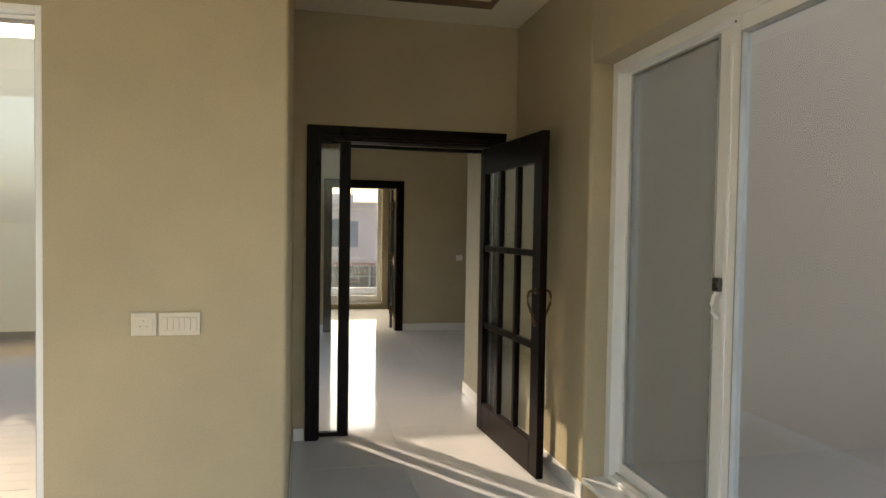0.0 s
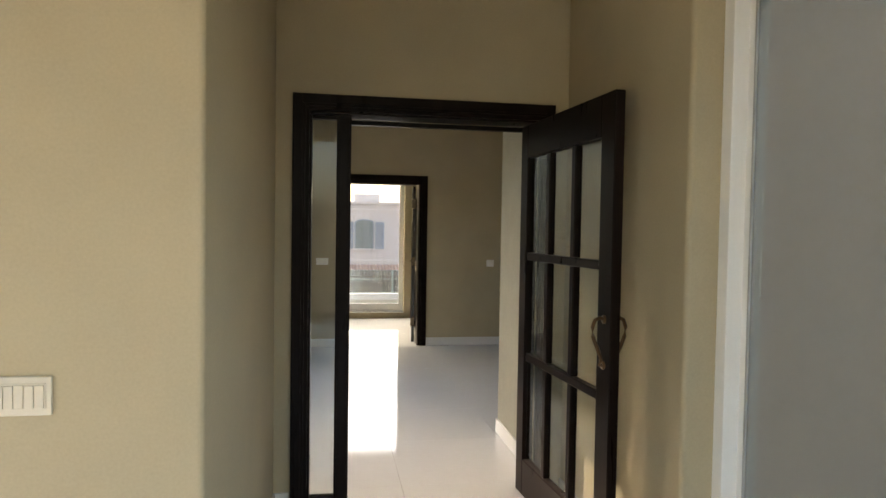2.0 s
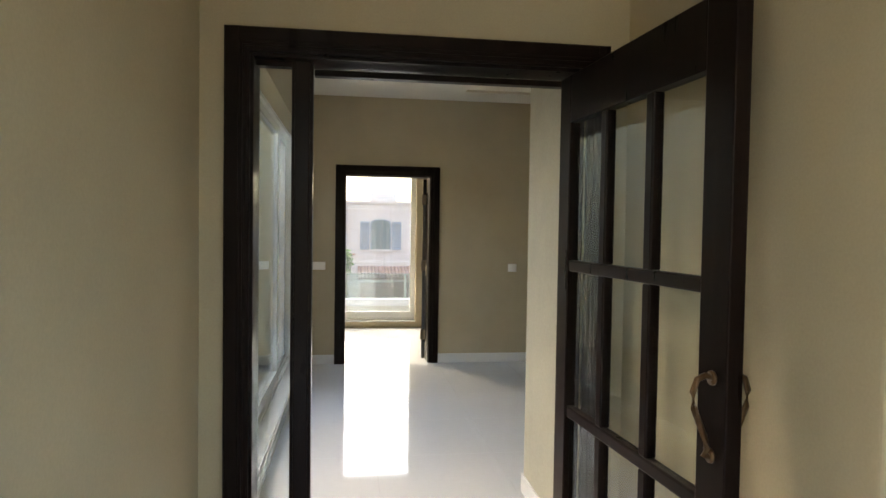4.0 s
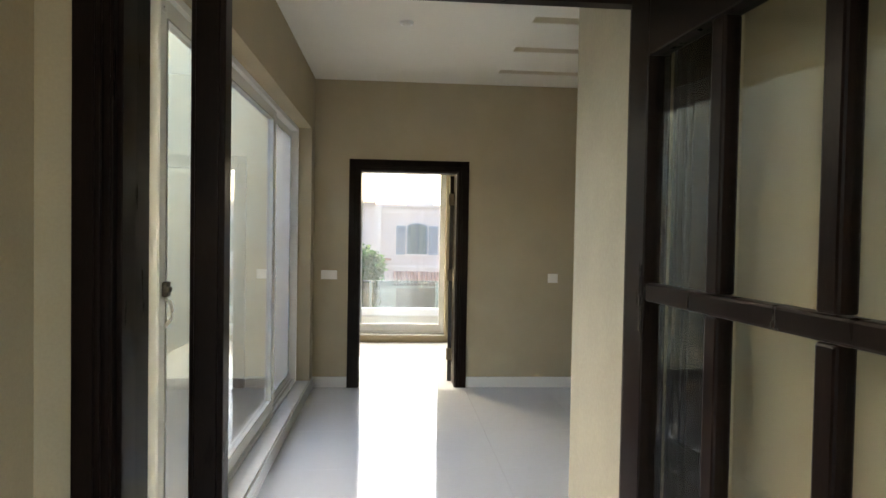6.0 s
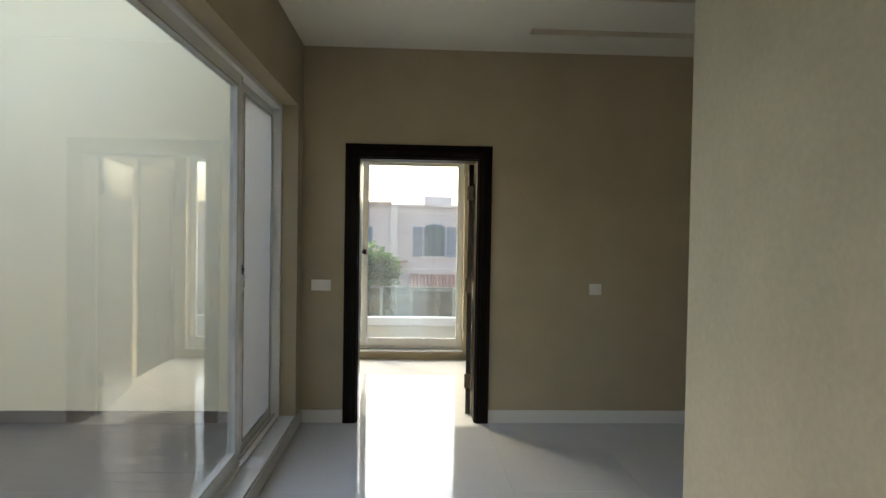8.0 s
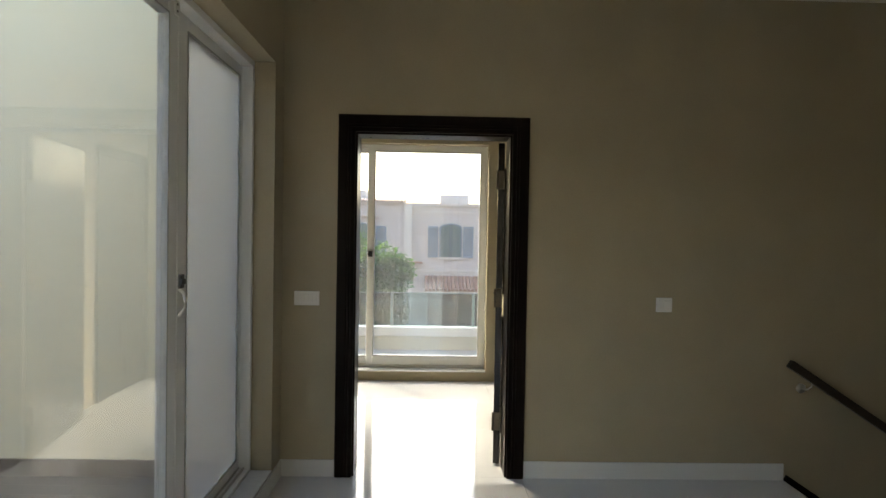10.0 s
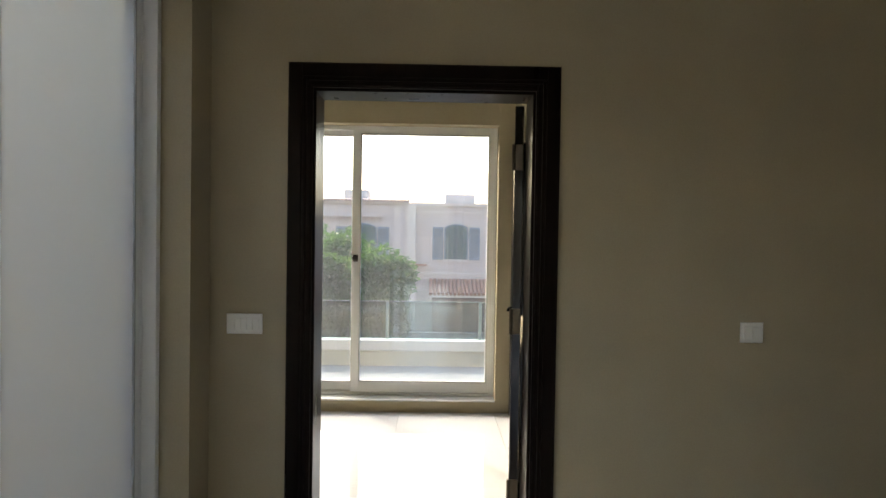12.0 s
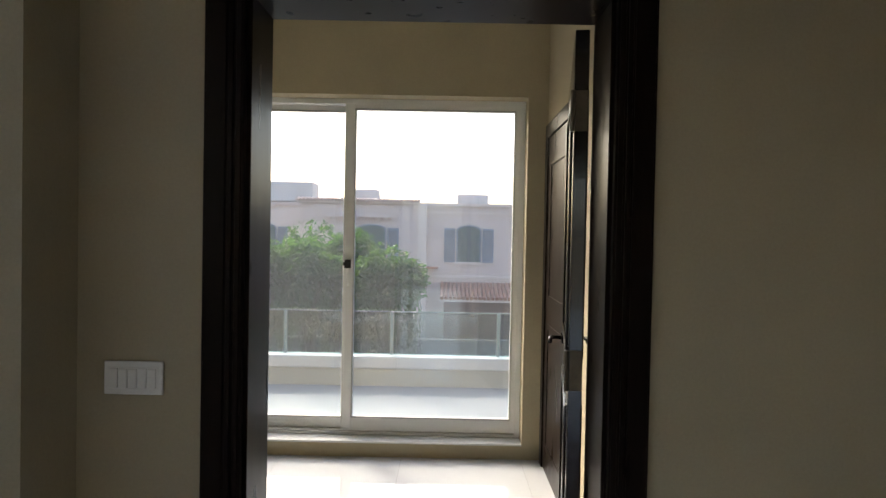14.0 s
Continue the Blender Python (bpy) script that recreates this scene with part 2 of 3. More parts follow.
bmesh.ops.bevel(bm, geom=corner, offset=0.014, segments=4, profile=0.5, affect="EDGES")
setting("wall_entry_face", bm, PAINT, "cream painted wall with light switches and a window", "wall")
bm = wall_y(-12.2, -4.825, 1.275, 1.56, -0.2, ENTRY_TOP, [(-9.35, -6.13, 0.10, 2.485)])
corner = [e for e in bm.edges if all(abs(v.co.x - 1.275) < 1e-4 and abs(v.co.y + 6.13) < 1e-4 for v in e.verts) and max(v.co.z for v in e.verts) > 3]
bmesh.ops.bevel(bm, geom=corner, offset=0.02, segments=4, profile=0.5, affect="EDGES")
setting("wall_entry_right", bm, PAINT, "cream painted wall with a white sliding window", "wall")
# Out-of-view walls; their big openings are added to let daylight into the entry.
setting("wall_entry_outer", wall_y(-12.2, -6.576, -5.2, -5.0, -0.2, ENTRY_TOP, [(-12.0, -8.6, 0.10, 3.0)]), PAINT, "unseen cream painted wall with an added opening for daylight", "wall")
setting("wall_entry_rear", wall_x(-5.2, 1.56, -12.4, -12.2, -0.2, ENTRY_TOP, [(-4.9, 1.1, 0.10, 3.0)]), PAINT, "unseen cream painted wall with an added opening for daylight", "wall")
setting("wall_bedroom_window", wall_x(-3.2, 1.5, 2.62, 2.86, -0.2, TOP, [(-1.33, 1.166, 0.093, 2.425)]), PAINT, "cream painted bedroom wall with a balcony window", "wall")
setting("wall_bedroom_right", boxes((1.30, 1.5, 0.2, 2.62, -0.2, TOP)), PAINT, "cream painted bedroom side wall", "wall")
setting("wall_bedroom_left", boxes((-3.2, -3.0, 0.25, 2.62, -0.2, TOP)), PAINT, "cream painted bedroom side wall", "wall")
setting("wall_terrace_end", boxes((-5.2, -0.61, 0.05, 0.25, -0.2, 3.96)), TERRACE, "tall pale rendered terrace wall", "wall")
# Added out of view; its height holds low sky light off the pier.
setting("wall_terrace_side", boxes((-5.2, -5.0, -6.576, 0.05, -0.2, 2.7)), TERRACE, "unseen pale rendered terrace wall, raised to cut sky light", "wall")
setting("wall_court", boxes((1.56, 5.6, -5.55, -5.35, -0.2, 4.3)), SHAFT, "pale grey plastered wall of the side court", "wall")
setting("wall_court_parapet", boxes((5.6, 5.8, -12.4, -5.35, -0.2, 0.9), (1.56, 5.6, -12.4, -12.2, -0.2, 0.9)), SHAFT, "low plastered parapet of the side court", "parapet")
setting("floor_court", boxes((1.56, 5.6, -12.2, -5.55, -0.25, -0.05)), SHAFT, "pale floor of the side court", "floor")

# ceilings
SLOTS = [(-0.53 - 0.715 * k) for k in range(4)]
bm = bmesh.new()
y = 0.0
for c in SLOTS:
    box(bm, 1.365, 3.4, c + 0.065, y, TOP, TOP + 0.12)
    y = c - 0.065
box(bm, 1.365, 3.4, -4.66, y, TOP, TOP + 0.12)
box(bm, -0.57, 1.365, -4.66, 0.2, TOP, TOP + 0.12)
box(bm, 3.4, 4.8, -4.66, 0.2, TOP, TOP + 0.12)
box(bm, -0.57, 4.8, -4.66, 0.2, TOP + 0.12, TOP + 0.2)
setting("ceiling_hall", bm, WHITE, "white ceiling with straight recessed slots", "ceiling")
setting("ceiling_bedroom", boxes((-3.2, 1.5, 0.2, 2.86, TOP, TOP + 0.2)), WHITE, "plain white bedroom ceiling", "ceiling")
bm = boxes((-5.2, 1.54, -5.17, -4.825, ENTRY_TOP, ENTRY_TOP + 0.1), (0.96, 1.54, -11.6, -5.17, ENTRY_TOP, ENTRY_TOP + 0.1), (-5.2, 1.54, -12.4, -11.6, ENTRY_TOP, ENTRY_TOP + 0.1),
           (-5.2, -4.4, -11.6, -6.576, ENTRY_TOP, ENTRY_TOP + 0.1), (-4.4, 0.0, -7.1, -6.576, ENTRY_TOP, ENTRY_TOP + 0.1), (-0.61, 0.0, -6.576, -5.17, ENTRY_TOP, ENTRY_TOP + 0.1),
           (-4.4, 0.96, -11.6, -6.576, ENTRY_TOP + 0.1, ENTRY_TOP + 0.2), (0.0, 0.96, -6.576, -5.17, ENTRY_TOP + 0.1, ENTRY_TOP + 0.2))
TRAYBROWN = material("brown_tray_edge_paint", (0.13, 0.085, 0.045), 0.6, var=0.15, scale=4, fine=60)
setting("trim_tray", boxes((0.0, 0.96, -5.182, -5.17, ENTRY_TOP + 0.002, ENTRY_TOP + 0.05), (0.948, 0.96, -11.6, -5.182, ENTRY_TOP + 0.002, ENTRY_TOP + 0.05), (0.0, 0.012, -6.576, -5.182, ENTRY_TOP + 0.002, ENTRY_TOP + 0.05)), TRAYBROWN, "brown edge of the recessed ceiling tray", "trim")
for c in SLOTS:
    setting("trim_slot", boxes((1.365, 3.4, c - 0.065, c + 0.065, TOP + 0.062, TOP + 0.118), (1.365, 3.4, c + 0.057, c + 0.065, TOP + 0.004, TOP + 0.062), (1.365, 1.373, c - 0.065, c + 0.057, TOP + 0.004, TOP + 0.062)), CREAM, "cream lining of a straight ceiling slot", "trim")
setting("ceiling_entry", bm, CREAM, "cream ceiling with a recessed tray", "ceiling")

# floors under the tiles
setting("floor_terrace", boxes((-5.0, -0.57, -6.576, 0.05, -0.25, -0.042)), GROUT, "wood-look plank tiles on the open terrace", "floor")
floor_hall = setting("floor", boxes((-0.335, 2.81, -4.825, 0.0, -0.2, -0.006), (2.81, 4.6, -4.66, -1.15, -0.2, -0.006), (0.085, 1.085, 0.0, 0.2, -0.2, -0.006)), GROUT, "polished white porcelain tiles", "floor")
floor_bed = setting("floor_bedroom", boxes((-3.0, 1.3, 0.2, 2.62, -0.2, -0.006)), GROUT, "polished white porcelain tiles", "floor")
floor_entry = setting("floor_entry", boxes((-0.38, 1.275, -6.776, -4.825, -0.2, -0.006), (-5.0, 1.275, -12.2, -6.776, -0.2, -0.006)), GROUT, "polished white porcelain tiles", "floor")

# skirting
setting("baseboard", boxes((-0.335, 0.0, -0.012, 0.0, 0, 0.105), (1.17, 2.81, -0.012, 0.0, 0, 0.105), bevel=0.002), SKIRT, "white tile skirting", "skirting")
setting("baseboard_pier", boxes((1.183, 1.195, -4.66, -3.653, 0, 0.105), (1.183, 1.425, -3.665, -3.653, 0, 0.105), bevel=0.002), SKIRT, "white tile skirting", "skirting")
setting("baseboard_entry_left", boxes((-0.37, -0.358, -6.788, -4.825, 0, 0.09), (-1.283, -0.37, -6.788, -6.776, 0, 0.09), (-0.358, -0.285, -4.837, -4.825, 0, 0.09), bevel=0.002), SKIRT, "white tile skirting", "skirting")
setting("baseboard_entry_right", boxes((1.263, 1.275, -6.13, -4.825, 0, 0.09), bevel=0.002), SKIRT, "white tile skirting", "skirting")
setting("baseboard_threshold", boxes((-0.335, -0.325, -2.47, -0.012, 0, 0.104), (-0.335, -0.320, -4.66, -2.47, 0, 0.05), (-0.335, -0.322, -4.66, -2.47, 0.052, 0.10), bevel=0.002), SKIRT, "white tile skirting under the threshold", "skirting")
setting("trim_threshold", boxes((-0.61, -0.333, -4.55, -0.226, 0.105, 0.118), bevel=0.004), MARBLE, "white marble threshold under the sliding glass door", "threshold")
setting("trim_window_ledge", boxes((1.268, 1.56, -9.35, -6.13, 0.10, 0.128), bevel=0.004), MARBLE, "white marble ledge under the sliding window", "ledge")
setting("trim_bedroom_sill", boxes((-1.33, 1.166, 2.61, 2.86, 0.093, 0.107), bevel=0.003), MARBLE, "white marble sill under the balcony window", "sill")
setting("baseboard_terrace", boxes((-5.0, -0.57, 0.036, 0.05, -0.03, 0.075)), PLANK, "dark wood-look tile skirting", "skirting")

# ---- doors ----


def casing_x(name, x0, x1, y, top, w, out, depth, label, reveal=WOOD):
    """A dark wooden frame in a wall along x: architrave with steps on one side, jambs and head through the wall."""
    ob = thing(name, (x0, y, 0), label, "door frame", kind="structure")
    s = x0

    def p(nm, *r, mat=WOOD):
        part(nm, boxes(*[(a - s, b - s, c, d, e, f) for a, b, c, d, e, f in r], bevel=0.002), mat, ob)
    steps = ((0.0, 1.0, 0.0, out), (0.06, 0.56, out, out + 0.006), (0.62, 0.74, out, out + 0.009), (0.80, 0.94, out, out + 0.005))
    for a, b, g in ((x0, x0 + w, 1), (x1 - w, x1, -1)):
        o = a if g > 0 else b
        p("architrave", *[(min(o + g * w * u, o + g * w * v), max(o + g * w * u, o + g * w * v), -d1, -d0, 0, top - w * (u if d0 else 1)) for u, v, d0, d1 in steps])
    p("architrave", *[(x0 + (w * v if d0 else 0), x1 - (w * v if d0 else 0), -d1, -d0, top - w * v, top - w * u) for u, v, d0, d1 in steps])
    p("jamb", (x0 + w - 0.02, x0 + w + 0.012, 0.0, depth, 0, top - w), mat=reveal)
    p("jamb", (x1 - w - 0.012, x1 - w + 0.02, 0.0, depth, 0, top - w), mat=reveal)
    p("door_head", (x0 + w - 0.02, x1 - w + 0.02, 0.0, depth, top - w - 0.012, top - w + 0.02))
    return ob


casing_x("door_1", 0.0, 1.17, 0.0, 2.23, 0.105, 0.022, 0.2, "dark espresso wooden door frame of the bedroom")
front = casing_x("door_2", -0.28, 1.192, -4.825, 2.262, 0.09, 0.022, 0.163, "dark espresso wooden frame with a narrow glass sidelight")
part("mullion", boxes((0.235, 0.315, 0.05, 0.11, 0.0, 2.17), (0.247, 0.303, 0.043, 0.05, 0.0, 2.17), (0.247, 0.303, 0.11, 0.116, 0.0, 2.17), bevel=0.003), WOOD, front)
part("sidelight_rail", boxes((0.10, 0.235, 0.055, 0.105, 0.0, 0.03), bevel=0.003), WOOD, front)
part("sidelight_rail", boxes((0.10, 0.235, 0.055, 0.105, 2.14, 2.17), bevel=0.003), WOOD, front)
part("door_stop", boxes((1.33, 1.366, 0.118, 0.163, 0.0, 2.13), (0.315, 1.366, 0.118, 0.163, 2.125, 2.15), bevel=0.003), WOOD, front)
pane = part("pane", boxes((0.102, 0.235, 0.077, 0.083, 0.03, 2.14)), DOORGLASS, front, "clear sidelight glass")
pane.visible_shadow = False

# the glazed leaf, swung open into the entry; its own y runs from the hinge to the free edge
LEAFW, LEAFH, LEAFT = 1.098, 2.138, 0.047
leaf = thing("glazed_door", pose(1.026, -4.735, 0.008, 0, 0, 4.2), "dark espresso wooden glazed door standing open", "door")


def lp(nm, *r, mat=WOOD, bevel=0.004, label=""):
    return part(nm, boxes(*r, bevel=bevel), mat, leaf, label)


lp("stile", (0, LEAFT, -0.10, 0, 0, LEAFH))
lp("stile", (0, LEAFT, -LEAFW, -LEAFW + 0.12, 0, LEAFH))
lp("rail", (0, LEAFT, -LEAFW + 0.12, -0.10, 1.95, LEAFH))
lp("rail", (0, LEAFT, -LEAFW + 0.12, -0.10, 0.0, 0.208))
for z in (0.785, 1.365):
    lp("glazing_bar", (0.004, LEAFT - 0.004, -LEAFW + 0.12, -0.10, z, z + 0.043), bevel=0.006)
GAP = (LEAFW - 0.22 - 2 * 0.045) / 3
for k in (1, 2):
    a = -0.10 - k * GAP - (k - 1) * 0.045
    for z0, z1 in ((0.208, 0.785), (0.828, 1.365), (1.408, 1.95)):
        lp("glazing_bar", (0.004, LEAFT - 0.004, a - 0.045, a, z0, z1), bevel=0.006)
for k in range(3):
    a = -0.10 - k * (GAP + 0.045)
    for z0, z1 in ((0.208, 0.785), (0.828, 1.365), (1.408, 1.95)):
        g = lp("pane", (0.022, 0.027, a - GAP, a, z0, z1), mat=DOORGLASS, bevel=0, label="clear glass pane")
        g.visible_shadow = False
for side in (-1, 1):
    x = 0 if side < 0 else LEAFT
    bm = bmesh.new()
    yh = -LEAFW + 0.055
    tube(bm, [(x + side * a, yh, z) for a, z in ((0.0, 1.155), (0.022, 1.162), (0.045, 1.152), (0.056, 1.12), (0.052, 1.08), (0.036, 1.04), (0.02, 1.005), (0.012, 0.975), (0.02, 0.958), (0.0, 0.95))], 0.0085)
    rod(bm, (x, yh, 1.155), (x + side * 0.006, yh, 1.155), 0.019, 16)
    rod(bm, (x, yh, 0.955), (x + side * 0.006, yh, 0.955), 0.019, 16)
    part("pull_handle", bm, BRONZE, leaf, "aged bronze curved pull handle", True)
for z in (0.25, 1.05, 1.85):
    bm = rod(bmesh.new(), (LEAFT + 0.004, 0.004, z - 0.05), (LEAFT + 0.004, 0.004, z + 0.05), 0.008)
    part("hinge", bm, STEEL, leaf)

# the bedroom leaf, swung open past square; its own x runs from the hinge to the free edge
bleaf = thing("panelled_door", pose(1.004, 0.225, 0.008, 0, 0, 80.5), "dark espresso wooden panelled door standing open", "door")
part("leaf", boxes((0.0, 0.94, -0.042, 0.0, 0, 2.1), bevel=0.003), LACQUER, bleaf)
for z0, z1 in ((0.16, 0.95), (1.1, 1.95)):
    bm = bmesh.new()
    for s0, s1 in ((-0.05, -0.042), (0.0, 0.008)):
        for r in ((0.13, 0.81, z0, z0 + 0.03), (0.13, 0.81, z1 - 0.03, z1), (0.13, 0.16, z0 + 0.03, z1 - 0.03), (0.78, 0.81, z0 + 0.03, z1 - 0.03)):
            box(bm, r[0], r[1], s0, s1, r[2], r[3], bevel=0.003)
    part("panel_moulding", bm, LACQUER, bleaf)
for z in (0.28, 1.09, 1.86):
    bm = boxes((-0.004, 0.0, -0.04, -0.004, z - 0.06, z + 0.06), bevel=0.001)
    rod(bm, (-0.006, 0.004, z - 0.06), (-0.006, 0.004, z + 0.06), 0.007)
    part("hinge", bm, BRASS, bleaf, "dull brass butt hinge")
bm = bmesh.new()
for side, yy in ((-1, -0.042), (1, 0.0)):
    rod(bm, (0.88, yy, 1.055), (0.88, yy + side * 0.012, 1.055), 0.026, 20)
    tube(bm, [(0.88, yy, 1.055), (0.88, yy + side * 0.05, 1.055), (0.86, yy + side * 0.056, 1.055), (0.76, yy + side * 0.056, 1.055)], 0.009)
part("door_handle", bm, DARKMETAL, bleaf, "dark metal lever handle", True)

# the closed door in the bedroom's side wall
d3 = thing("door_3", (1.30, 1.60, 0), "dark espresso wooden door closed in the bedroom wall", "door", kind="structure")
for nm, r in (("architrave", (-0.022, 0.0, 0.0, 0.09, 0, 2.14)), ("architrave", (-0.022, 0.0, 0.89, 0.98, 0, 2.14)), ("architrave", (-0.022, 0.0, 0.0, 0.98, 2.14, 2.23)), ("leaf", (-0.012, 0.0, 0.092, 0.888, 0.005, 2.138))):
    part(nm, boxes(r, bevel=0.003), WOOD, d3)
for z0, z1 in ((0.16, 0.95), (1.1, 1.98)):
    part("panel_moulding", boxes((-0.018, -0.012, 0.2, 0.78, z0, z0 + 0.03), (-0.018, -0.012, 0.2, 0.78, z1 - 0.03, z1), (-0.018, -0.012, 0.2, 0.23, z0 + 0.03, z1 - 0.03), (-0.018, -0.012, 0.75, 0.78, z0 + 0.03, z1 - 0.03), bevel=0.002), WOOD, d3)

# ---- sliding windows ----


def latch(parent, at, side):
    """A black catch with a white finger pull under it; side: the way out of the panel."""
    x, y, z = at
    c = part("catch", boxes((x, x + side * 0.022, y - 0.022, y + 0.022, z - 0.03, z + 0.03), (x + side * 0.022, x + side * 0.034, y - 0.03, y + 0.006, z - 0.012, z + 0.012), bevel=0.004), BLACK, parent, "black catch")
    bm = tube(bmesh.new(), [(x + side * a, y + 0.002, z - b) for a, b in ((0.006, 0.034), (0.026, 0.05), (0.034, 0.085), (0.03, 0.12), (0.004, 0.15))], 0.007)
    part("finger_pull", bm, UPVC, parent, "white finger pull", True)


def sash(parent, a0, a1, z0, z1, d, w=0.062, t=0.036, lab="", glass=None, screen=0.0, mesh=None, top=None, near=None, foot=None):
    """One glazed panel that runs along y from a0 to a1, its middle plane at depth d."""
    b, u, v = (d - t / 2, d + t / 2), top or w, near or w
    k = foot or w
    p = part("sash", boxes((*b, a0, a0 + v, z0, z1), (*b, a1 - w, a1, z0, z1), (*b, a0 + v, a1 - w, z0, z0 + k), (*b, a0 + v, a1 - w, z1 - u, z1), bevel=0.004), UPVC, parent, lab)
    q = b[0] - 0.004, b[1] + 0.004
    part("glazing_bead", boxes((*q, a0 + v, a0 + v + 0.008, z0 + k, z1 - u), (*q, a1 - w - 0.008, a1 - w, z0 + k, z1 - u), (*q, a0 + v, a1 - w, z0 + k, z0 + k + 0.008), (*q, a0 + v, a1 - w, z1 - u - 0.008, z1 - u)), SEAL, p)
    # the raised lip that runs along both stiles
    part("stile_lip", boxes((*q, a0 + 0.004, a0 + 0.016, z0 + 0.01, z1 - 0.01), (*q, a1 - 0.016, a1 - 0.004, z0 + 0.01, z1 - 0.01), bevel=0.002), UPVC, p)
    g = part("pane", boxes((d - 0.003, d + 0.003, a0 + v, a1 - w, z0 + k, z1 - u)), glass or GLASS, p, "clear glass")
    if screen:
        part("insect_screen", boxes((d + screen - 0.001, d + screen + 0.001, a0 + v, a1 - w, z0 + k, z1 - u)), mesh or SCREEN, p, "fine grey insect mesh")
    g.visible_shadow = glass is DUSTY
    return p


def outer_frame(parent, a0, a1, z0, z1, d0, d1, w=0.05):
    part("window_frame", boxes((d0, d1, a0, a0 + w, z0, z1), (d0, d1, a1 - w, a1, z0, z1), (d0, d1, a0 + w, a1 - w, z0, z0 + w * 0.5), (d0, d1, a0 + w, a1 - w, z1 - w, z1), bevel=0.003), UPVC, parent)
    m = (d0 + d1) / 2
    for dd in (m - 0.03, m, m + 0.03):
        part("track", boxes((dd - 0.004, dd + 0.004, a0 + w, a1 - w, z0 + w * 0.5, z0 + w * 0.5 + 0.012), bevel=0.001), STEEL, parent)


# hall: wide glass door to the terrace
w1 = thing("window_1", (0, 0, 0), "wide white framed sliding glass door to the terrace", "sliding door", kind="structure")
outer_frame(w1, -4.55, -0.226, 0.118, 2.478, -0.575, -0.454, w=0.036)
sash(w1, -1.215, -0.255, 0.14, 2.44, -0.532, w=0.06, screen=0.0145, near=0.12)
sash(w1, -4.50, -3.725, 0.145, 2.435, -0.532, w=0.075)
sash(w1, -3.77, -1.30, 0.145, 2.435, -0.490, w=0.11, near=0.085, top=0.075, foot=0.085)
for a, x in ((-1.335, -0.470), (-3.735, -0.470)):
    for z in (0.165, 2.40):
        cap = part("end_cap", boxes((x - 0.004, x + 0.003, a - 0.022, a + 0.022, z - 0.03, z + 0.03), bevel=0.002), UPVC, w1)
        bm = bmesh.new()
        for dz in (-0.014, 0.014):
            rod(bm, (x + 0.002, a, z + dz), (x + 0.0045, a, z + dz), 0.005, 10)
        part("screw", bm, BLACK, cap)
latch(w1, (-0.514, -1.19, 1.288), 1)
latch(w1, (-0.472, -3.705, 1.285), 1)
# entry: sliding window to the side court
w2 = thing("window_2", (0, 0, 0), "white framed sliding window to the side court", "sliding window", kind="structure")
outer_frame(w2, -9.35, -6.13, 0.128, 2.485, 1.405, 1.55, w=0.062)
sash(w2, -7.085, -6.15, 0.15, 2.445, 1.487, w=0.08, top=0.035, screen=-0.0145, mesh=FINE_SCREEN)
sash(w2, -8.35, -7.146, 0.15, 2.425, 1.437, w=0.066)
sash(w2, -9.28, -8.27, 0.15, 2.445, 1.487, w=0.08)
for z in (0.16, 2.42):
    cap = part("end_cap", boxes((1.414, 1.421, -7.2, -7.155, z - 0.03, z + 0.03), bevel=0.002), UPVC, w2)
    bm = bmesh.new()
    for dz in (-0.014, 0.014):
        rod(bm, (1.4125, -7.178, z + dz), (1.416, -7.178, z + dz), 0.005, 10)
    part("screw", bm, BLACK, cap)
latch(w2, (1.465, -7.048, 1.317), -1)
# entry: window to the terrace
w3 = thing("window_3", Matrix.Rotation(radians(90), 4, "Z"), "white framed sliding window to the terrace", "sliding window", kind="structure")
outer_frame(w3, 1.283, 4.2, 0.10, 2.365, -6.778, -6.66, w=0.024)
sash(w3, 1.298, 2.85, 0.125, 2.34, -6.71, w=0.02)
sash(w3, 2.80, 4.18, 0.125, 2.34, -6.67)
# bedroom: sliding window to the balcony
w4 = thing("window_4", Matrix.Rotation(radians(-90), 4, "Z"), "white framed sliding window to the balcony", "sliding window", kind="structure")
outer_frame(w4, -1.33, 1.166, 0.107, 2.425, -2.855, -2.755, w=0.038)
sash(w4, -0.075, 1.14, 0.135, 2.40, -2.775, glass=DUSTY, w=0.042, foot=0.09, near=0.07)
sash(w4, -1.28, -0.012, 0.135, 2.40, -2.825, glass=DUSTY, w=0.05, foot=0.075)
latch(w4, (-2.757, -0.04, 1.29), 1)

# ---- switches and small fittings ----


